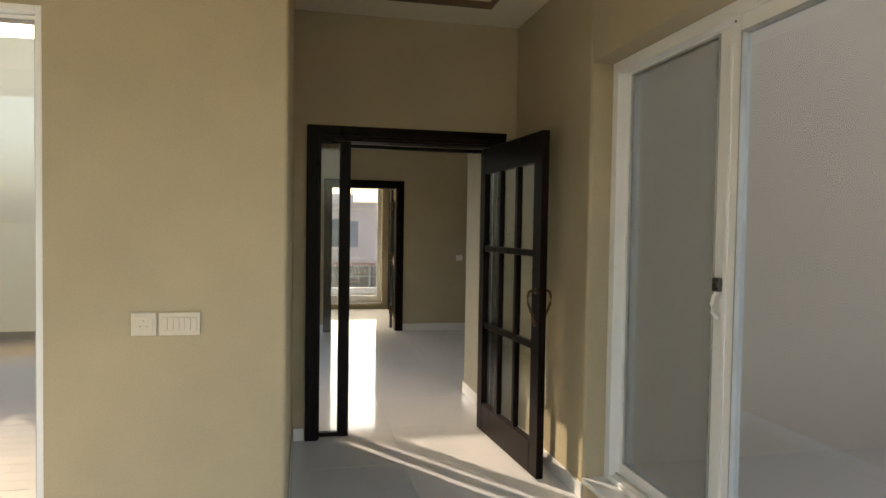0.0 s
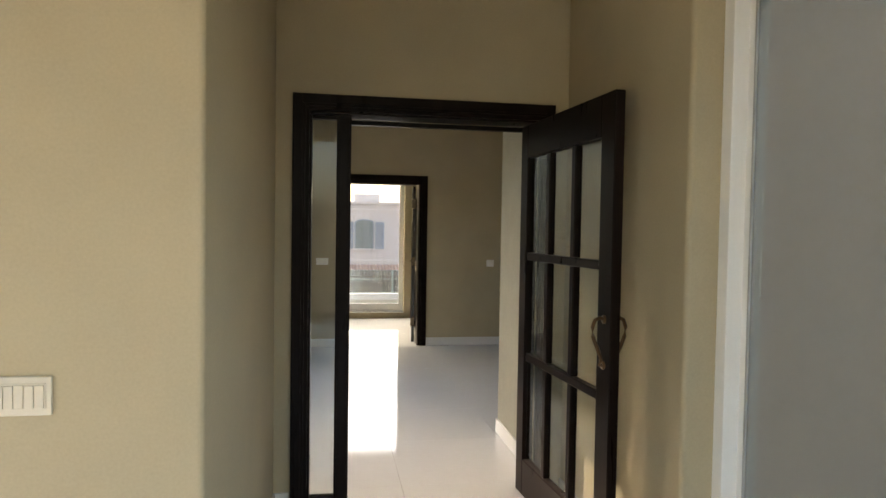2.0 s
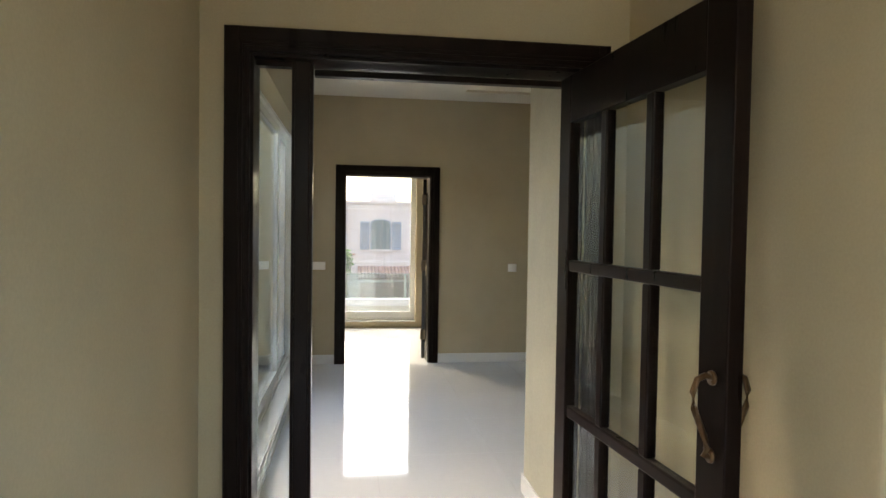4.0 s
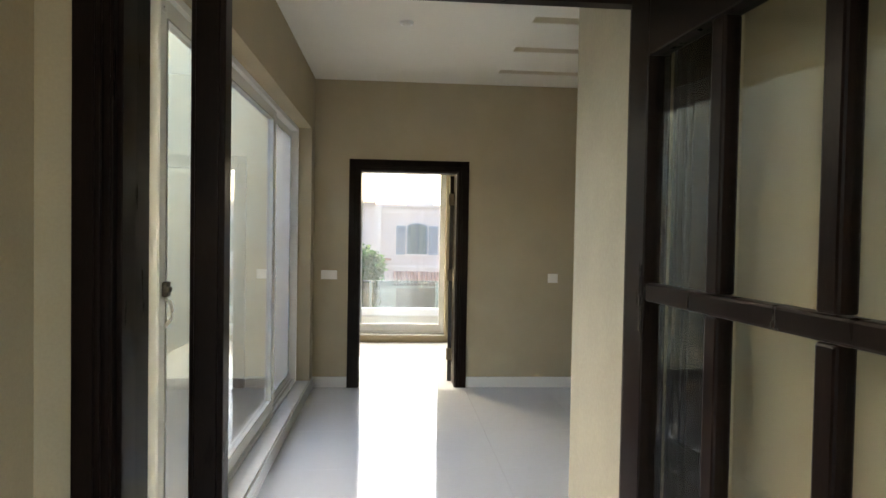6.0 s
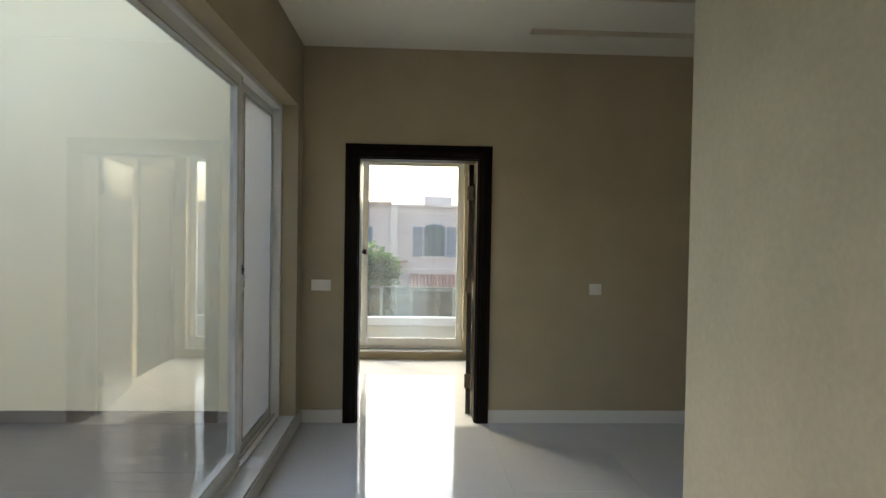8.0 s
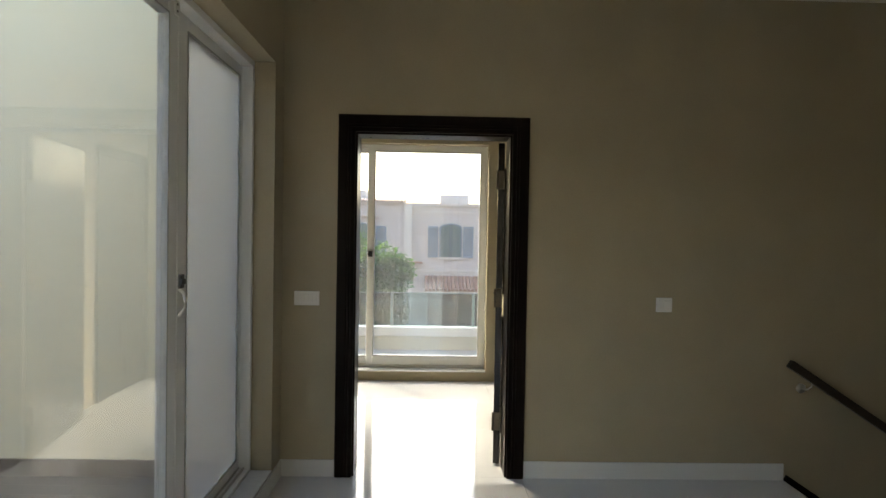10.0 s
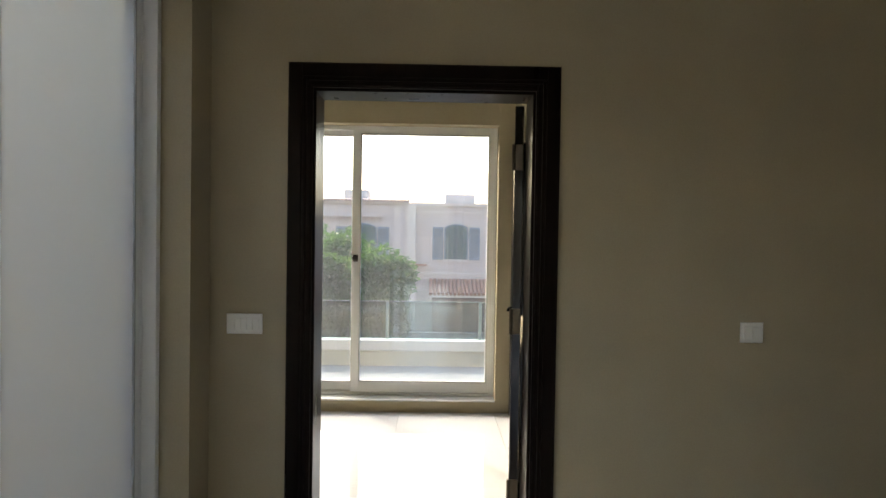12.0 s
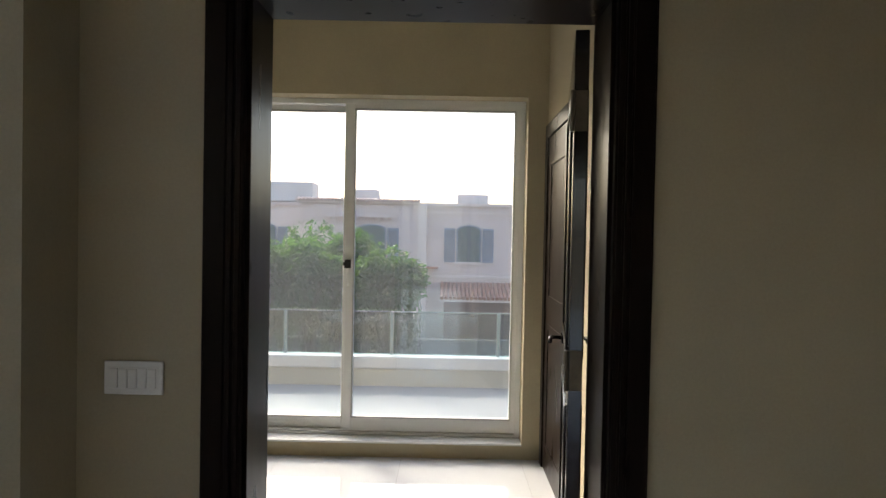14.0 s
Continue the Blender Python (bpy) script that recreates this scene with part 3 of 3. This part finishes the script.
def switch_plate(at, w, h, rockers, label, socket=False, mat=PLATE):
    """A plate on a wall that faces -y."""
    ob = thing("light_switch" if not socket else "wall_socket", at, label, "switch" if not socket else "socket")
    part("plate", boxes((-w / 2, w / 2, -0.009, 0, -h / 2, h / 2), bevel=0.003), mat, ob)
    if socket:
        part("insert", boxes((-w * 0.36, w * 0.36, -0.012, -0.009, -h * 0.36, h * 0.36), bevel=0.002), mat, ob)
        bm = bmesh.new()
        for dx, dz in ((0, 0.014), (-0.012, -0.008), (0.012, -0.008)):
            rod(bm, (dx, -0.0125, dz), (dx, -0.0118, dz), 0.0035, 10)
        part("socket_hole", bm, SEAL, ob)
        return ob
    iw = w - 0.028
    part("inner_frame", boxes((-iw / 2 - 0.003, iw / 2 + 0.003, -0.011, -0.009, -h * 0.33, h * 0.33), bevel=0.001), mat, ob)
    for k in range(rockers):
        a = -iw / 2 + k * iw / rockers
        bm = bmesh.new()
        box(bm, a + 0.001, a + iw / rockers - 0.001, -0.0155, -0.0105, -h * 0.29, h * 0.29, bevel=0.0015, turn=Matrix.Rotation(radians(2 if k % 3 else -2), 4, "X"))
        part("rocker", bm, mat, ob)
    return ob


switch_plate((-0.182, -0.0, 1.102), 0.154, 0.088, 5, "white plastic switch plate with five rockers on the cream wall")
switch_plate((2.029, -0.0, 1.093), 0.100, 0.090, 2, "small square white switch plate on the cream wall")
switch_plate((-0.786, -6.776, 1.143), 0.158, 0.092, 6, "ivory plastic switch plate with a row of rockers", mat=AGED)
switch_plate((-0.92, -6.776, 1.143), 0.096, 0.092, 0, "ivory plastic socket plate beside the switches", True, AGED)

disc = thing("ceiling_light", (0.504, -1.80, TOP), "small round white ceiling fitting", "light")
part("body", rod(bmesh.new(), (0, 0, 0), (0, 0, -0.018), 0.05, 28, 0.042), PLATE, disc)
part("lens", rod(bmesh.new(), (0, 0, -0.018), (0, 0, -0.024), 0.03, 24, 0.022), WHITE, disc)

# ---- stairs down along the back wall ----
STEPS = 7
st = thing("stairs", (2.81, 0, 0), "white tiled stairs going down along the cream wall", "stairs", kind="structure")
for k in range(STEPS):
    z = -0.175 * (k + 1)
    part("step", boxes((0.27 * k, 0.27 * (k + 1) + 0.02, -1.15, 0.0, z - 0.16, z), bevel=0.004), TILE, st)
setting("floor_stair_foot", boxes((2.81, 4.6, -1.15, 0.0, -1.65, -1.45)), GROUT, "floor under the stairs", "floor")
setting("wall_stair_side", boxes((2.76, 4.6, -1.25, -1.152, -1.6, -0.2), (2.70, 2.806, -1.15, 0.0, -1.6, -0.2)), PAINT, "cream painted wall of the stairwell", "wall")
slope = math.atan2(0.175, 0.27)
bm = bmesh.new()
box(bm, 0.0, 2.1, -0.022, 0.0, -0.05, 0.04, turn=Matrix.Translation((2.81, 0, 0.0)) @ Matrix.Rotation(slope, 4, "Y"))
setting("trim_stair", bm, WOOD, "dark sloping edge of the stair skirting", "trim")
rail = thing("handrail", (2.80, -0.065, 0.752), "dark wooden handrail on steel brackets sloping down the wall", "handrail")
bm = bmesh.new()
box(bm, 0.0, 2.15, -0.024, 0.024, -0.03, 0.022, bevel=0.008, turn=Matrix.Rotation(slope, 4, "Y"))
part("rail", bm, RAILWOOD, rail)
for d in (0.17, 1.1, 1.95):
    x, z = d * math.cos(slope), -d * math.sin(slope)
    bm = tube(bmesh.new(), [(x, 0, z - 0.03), (x - 0.005, 0.0, z - 0.055), (x - 0.02, 0.015, z - 0.075), (x - 0.035, 0.06, z - 0.078)], 0.006)
    rod(bm, (x - 0.035, 0.056, z - 0.078), (x - 0.035, 0.064, z - 0.078), 0.03, 20)
    part("bracket", bm, STEEL, rail, "steel wall bracket", True)

# ---- balcony ----
BY, BZ = 5.65, -0.23
setting("floor_balcony", boxes((-3.4, 2.6, 2.86, BY, BZ - 0.2, BZ)), DECK, "pale tiled balcony floor", "floor")
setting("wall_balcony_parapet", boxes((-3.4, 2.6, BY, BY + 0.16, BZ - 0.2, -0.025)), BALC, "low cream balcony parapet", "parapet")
setting("trim_coping", boxes((-3.4, 2.6, BY - 0.03, BY + 0.2, -0.025, 0.11), bevel=0.008), COPING, "white coping on the balcony parapet", "coping")
rl = thing("balcony_railing", (0, BY + 0.1, 0.11), "frameless glass balcony railing on the white coping", "railing")
JOINTS = [-2.43, -1.20, 0.03, 1.26, 2.49]
for x in JOINTS:
    part("post", boxes((x - 0.02, x + 0.02, -0.012, 0.012, 0, 0.497), bevel=0.003), RAILMETAL, rl)
part("top_rail", boxes((-3.4, 2.6, -0.007, 0.007, 0.499, 0.509), bevel=0.002), RAILMETAL, rl)
for a, b in zip([-3.4] + JOINTS, JOINTS + [2.6]):
    g = part("pane", boxes((a + 0.022, b - 0.022, -0.004, 0.004, 0.004, 0.498)), RAILGLASS, rl, "green-tinted glass")
    g.visible_shadow = False

# ---- outside ----
GZ = -3.3
bm = bmesh.new()
box(bm, -1500, 1500, -1500, 1500, GZ - 1, GZ)
setting("ground", bm, GROUND, "dusty earth with sparse grass", "ground")
setting("road", boxes((-60, 60, 8.6, 12.4, GZ - 0.5, GZ + 0.02)), ROAD, "grey asphalt street", "road")
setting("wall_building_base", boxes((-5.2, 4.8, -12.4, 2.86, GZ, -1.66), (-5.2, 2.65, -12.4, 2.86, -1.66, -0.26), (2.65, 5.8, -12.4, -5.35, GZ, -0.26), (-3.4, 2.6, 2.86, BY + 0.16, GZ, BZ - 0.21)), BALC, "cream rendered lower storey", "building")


def arch_window(parent, x, z0, w, h, y=0.0, shutters=True):
    """A window with a low arch, a frame, glass and a pair of shutters, on a wall that faces -y."""
    win = part("window", boxes((x - w / 2 - 0.05, x + w / 2 + 0.05, y - 0.12, y, z0 - 0.09, z0)), HOUSE2, parent)
    n = 10

    def arch(hw, top, rise, y0, y1):
        bm = bmesh.new()
        pts = [(-hw, z0), (hw, z0)] + [(hw * math.cos(k * math.pi / n), top + rise * math.sin(k * math.pi / n)) for k in range(n + 1)]
        f = [bm.verts.new((x + a, y0, b)) for a, b in pts]
        g = [bm.verts.new((x + a, y1, b)) for a, b in pts]
        bm.faces.new(f)
        bm.faces.new(g[::-1])
        for i in range(len(f)):
            j = (i + 1) % len(f)
            bm.faces.new((f[i], f[j], g[j], g[i]))
        return bm
    part("window_frame", arch(w / 2, z0 + h - 0.2, 0.22, y - 0.05, y), SHUTTER, win)
    part("pane", arch(w / 2 - 0.06, z0 + h - 0.22, 0.19, y - 0.06, y - 0.045), HOUSEGLASS, win)
    part("glazing_bar", boxes((x - 0.02, x + 0.02, y - 0.075, y - 0.055, z0, z0 + h - 0.05), (x - w / 2, x + w / 2, y - 0.075, y - 0.055, z0 + h * 0.5, z0 + h * 0.5 + 0.04)), DARKBAR, win)
    if shutters:
        for s in (-1, 1):
            a = x + s * (w / 2 + 0.26)
            sh = part("shutter", boxes((a - 0.22, a - 0.17, y - 0.06, y, z0 - 0.02, z0 + h - 0.12), (a + 0.17, a + 0.22, y - 0.06, y, z0 - 0.02, z0 + h - 0.12), (a - 0.17, a + 0.17, y - 0.06, y, z0 - 0.02, z0 + 0.06), (a - 0.17, a + 0.17, y - 0.06, y, z0 + h - 0.2, z0 + h - 0.12)), SHUTTER, win)
            bm = bmesh.new()
            for k in range(12):
                zz = z0 + 0.1 + k * (h - 0.34) / 11
                box(bm, a - 0.17, a + 0.17, y - 0.03, y - 0.015, zz - 0.05, zz + 0.05, turn=Matrix.Translation((0, y - 0.02, zz)) @ Matrix.Rotation(radians(18), 4, "X") @ Matrix.Translation((0, -(y - 0.02), -zz)))
            part("slat", bm, SHUTTER, sh)


def tiled_awning(parent, x0, x1, y, z, out, drop):
    """A short sloping roof of half-round tiles over a dark soffit."""
    a = part("awning", boxes((x0, x1, y - out, y, z - drop - 0.16, z - drop - 0.05)), HOUSE2, parent)
    bm = bmesh.new()
    k = x0 + 0.08
    while k < x1:
        rod(bm, (k, y, z), (k, y - out - 0.05, z - drop - 0.02), 0.075, 8)
        k += 0.16
    part("roof_tile", bm, ROOFTILE, a, "terracotta roof tiles")


house = thing("house", (0, 24.0, GZ), "two storey pale pink house across the street", "house")
H0 = -GZ - 0.08
part("wall", boxes((-0.45, 9.0, 0, 9, 0, H0 + 2.80), (-5.1, -0.45, -0.35, 9, 0, H0 + 2.86)), HOUSE, house)
part("parapet", boxes((-0.45, 9.0, -0.10, 0.15, H0 + 2.78, H0 + 2.9), (-5.2, -0.40, -0.47, -0.2, H0 + 2.82, H0 + 2.94)), HOUSE2, house)
bm = bmesh.new()
k = -5.2
while k < -0.4:
    rod(bm, (k, -0.1, H0 + 3.0), (k, -0.55, H0 + 2.93), 0.06, 8)
    k += 0.14
part("roof_edge", bm, FADED, house, "terracotta tile edge")
part("cornice", boxes((-0.4, 9.0, -0.05, 0, H0 + 2.5, H0 + 2.56), (-0.4, 9.0, -0.05, 0, H0 - 0.05, H0 + 0.05), (-0.47, -0.13, -0.42, 0.0, 0, H0 + 2.8)), HOUSE2, house)
arch_window(house, 1.55, H0 + 0.58, 1.0, 1.45)
arch_window(house, -2.3, H0 + 0.50, 1.2, 1.5, y=-0.35)
arch_window(house, 5.6, H0 + 0.58, 1.0, 1.45)
for k in range(9):
    x = -4.05 + k * 0.3
    part("corbel", boxes((x, x + 0.14, -0.5, -0.35, H0 + 2.16, H0 + 2.28)), FADED, house)
part("corbel_shelf", boxes((-4.1, -1.45, -0.52, -0.35, H0 + 2.28, H0 + 2.33)), HOUSE2, house)
tiled_awning(house, 0.45, 6.0, 0, H0 - 0.28, 1.3, 0.45)
# Flat dark slab; its colour stands in for shade under the awning.
part("porch", boxes((0.6, 5.8, -0.06, 0, H0 - 3.3, H0 - 0.9)), PORCHSHADE, house, "dark slab standing for the shaded porch opening")
part("eave", boxes((-0.4, 0.35, -0.4, 0, H0 + 0.30, H0 + 0.38)), ROOFTILE, house)
for x0, x1, z0, z1, dy in ((-3.47, -2.38, 2.86, 3.48, 2.5), (1.1, 2.43, 2.80, 3.32, 2.0)):
    tk = part("water_tank", boxes((x0, x1, dy, dy + 1.2, H0 + z0, H0 + z1 + 0.04 * dy), bevel=0.04), TANK, house)
house2 = thing("house", (0, 26.5, GZ), "pale house with a rooftop tank behind the trees", "house")
part("wall", boxes((-16, -5.6, 0, 9, 0, H0 + 2.85)), HOUSE2, house2)
part("parapet", boxes((-16, -5.55, -0.1, 0.15, H0 + 2.8, H0 + 2.95)), HOUSE, house2)
part("water_tank", boxes((-8.4, -5.45, 1.2, 2.6, H0 + 3.05, H0 + 3.95), bevel=0.05), TANK, house2)
for a in (-8.2, -5.9):
    part("tank_base", boxes((a, a + 0.2, 1.3, 2.5, H0 + 2.85, H0 + 3.05)), TANK, house2)
arch_window(house2, -7.2, H0 + 0.6, 0.9, 1.4)
setting("wall_boundary", boxes((-14, 12, 18.9, 19.1, GZ, GZ + 1.5)), FADED, "pale boundary wall along the street", "wall")


def tree(x, y, top, r, seed, droop=1.0):
    """A trunk with limbs and a domed crown of leaf clumps, from which leafy strands hang towards the ground."""
    rng = random.Random(seed)
    ob = thing("tree", (x, y, GZ), "bushy green tree with drooping foliage" if droop > 0.5 else "round-topped dark green tree behind the street", "tree", "street trees")
    h = top - GZ
    bm = bmesh.new()
    rod(bm, (0, 0, 0), (0.05, 0.02, h * 0.5), 0.13, 12, 0.08)
    for k in range(8):
        a = k * 2.4 + rng.random()
        rod(bm, (0.04, 0.02, h * (0.3 + 0.03 * k)), (math.cos(a) * r * 0.55, math.sin(a) * r * 0.55, h * (0.6 + 0.035 * k)), 0.045, 8, 0.012)
    rod(bm, (0.05, 0.02, h * 0.5), (0.05, 0, h * 0.88), 0.08, 10, 0.02)
    part("trunk", bm, BARK, ob)
    verts, faces = [], []

    def blade(p, d, ln, wd):
        s = d.cross(Vector((rng.gauss(0, 1), rng.gauss(0, 1), 0.4))).normalized()
        i = len(verts)
        verts.extend((p, p + d * ln * 0.5 + s * wd, p + d * ln, p + d * ln * 0.5 - s * wd))
        faces.append((i, i + 1, i + 2, i + 3))
    # the dome: uneven lobes round its rim and top
    lobes = [(0.0, 0.0, h - r * 0.62, r * 0.6), (0.0, 0.0, h - r * 1.2, r * 0.8)]
    for k in range(11):
        a, q = k * 2.4 + rng.random(), 0.35 + 0.35 * rng.random()
        lobes.append((r * q * math.cos(a), r * q * math.sin(a), h - r * (0.55 + 0.5 * q + 0.35 * rng.random()), r * (0.3 + 0.16 * rng.random())))
    for c in range(330):
        lx, ly, lz, lr = lobes[c % len(lobes)]
        a, v = rng.random() * math.tau, rng.random() * 1.7 - 0.7
        rad = lr * math.sqrt(max(0.06, 1 - v * v)) * (0.75 + 0.3 * rng.random())
        cx, cy, cz = lx + rad * math.cos(a), ly + rad * math.sin(a), lz + lr * v
        for _ in range(26):
            p = Vector((cx + rng.gauss(0, 0.085), cy + rng.gauss(0, 0.085), cz + rng.gauss(0, 0.08)))
            d = Vector((rng.gauss(0, 0.6) + 0.5 * math.cos(a), rng.gauss(0, 0.6) + 0.5 * math.sin(a), rng.gauss(-0.35, 0.5))).normalized()
            blade(p, d, 0.11 + 0.07 * rng.random(), 0.032)
    # hanging strands
    for _ in range(int(150 * droop + 30)):
        a, q = rng.random() * math.tau, rng.random() ** 0.5
        px, py, pz = r * q * math.cos(a), r * q * math.sin(a), h - r * (0.35 + 0.75 * q * q) - 0.5 * rng.random()
        length = (0.8 + 1.7 * rng.random()) * (0.5 + 0.5 * droop) * min(1.4, r)
        lean = 0.12 * rng.random()
        for k in range(int(length / 0.055)):
            u = k * 0.055
            p = Vector((px + lean * u * math.cos(a) + rng.gauss(0, 0.03), py + lean * u * math.sin(a) + rng.gauss(0, 0.03), pz - u))
            blade(p, Vector((rng.gauss(0, 0.5), rng.gauss(0, 0.5), -1)).normalized(), 0.12 + 0.06 * rng.random(), 0.024)
    me = bpy.data.meshes.new("crown")
    me.from_pydata([tuple(v) for v in verts], [], faces)
    me.materials.append(LEAF)
    cr = new("crown", me)
    cr.parent = ob
    return ob


for i, (x, y, top, r, droop) in enumerate(((-0.84, 15.0, 1.20, 0.86, 1.0), (-2.98, 15.0, 1.32, 0.72, 1.0), (-4.15, 15.1, 1.26, 0.78, 1.0), (-1.95, 15.6, 0.75, 0.70, 0.9), (-3.4, 17.8, 1.86, 1.45, 0.4), (-2.05, 16.9, 1.62, 0.75, 0.4), (-6.0, 16.4, 1.5, 1.3, 0.8))):
    tree(x, y, top, r, 11 + i, droop)

# ---- floor tiles, last ----


def tiles(parent, x0, x1, y0, y1, ox, oy, size, name, mat, z=-0.006, t=0.006, gap=0.0007, sy=None, stagger=0.0):
    sy = sy or size
    cache = {}
    i = math.floor((y0 - oy) / sy)
    row = 0
    while oy + i * sy < y1:
        off = ox + (stagger * (row % 3) * size)
        j = math.floor((x0 - off) / size)
        while off + j * size < x1:
            a, b = max(x0, off + j * size), min(x1, off + (j + 1) * size)
            c, d = max(y0, oy + i * sy), min(y1, oy + (i + 1) * sy)
            j += 1
            if b - a < 0.01 or d - c < 0.01:
                continue
            key = (round(b - a, 3), round(d - c, 3))
            if key not in cache:
                hx, hy = (b - a - gap) / 2, (d - c - gap) / 2
                bm = bmesh.new()
                box(bm, -hx, hx, -hy, hy, 0, t)
                for v in bm.verts:
                    if v.co.z > t / 2:
                        v.co.x -= math.copysign(0.0004, v.co.x)
                        v.co.y -= math.copysign(0.0004, v.co.y)
                cache[key] = finish(name, bm, mat)
            ob = new(name, cache[key])
            ob.location = ((a + b) / 2, (c + d) / 2, z)
            ob.parent = parent
        i += 1
        row += 1


tiles(floor_hall, -0.335, 2.81, -4.825, 0.0, 0.36, 0.2, 0.8, "tile", TILE)
tiles(floor_hall, 2.812, 4.6, -4.66, -1.15, 0.36, 0.2, 0.8, "tile", TILE)
tiles(floor_hall, 0.085, 1.085, 0.0, 0.2, 0.36, 0.2, 0.8, "tile", TILE)
tiles(floor_bed, -3.0, 1.3, 0.2, 2.62, 0.36, 0.2, 0.8, "tile", TILE)
tiles(floor_entry, -0.38, 1.275, -6.776, -4.825, 0.36, 0.2, 0.8, "tile", TILE)
tiles(floor_entry, -5.0, 1.275, -12.2, -6.776, 0.36, 0.2, 0.8, "tile", TILE)
tiles(bpy.data.objects["floor_terrace"], -5.0, -0.57, -6.576, 0.05, 0.0, 0.05, 0.9, "plank", PLANK, z=-0.042, t=0.012, gap=0.0016, sy=0.15, stagger=0.33)
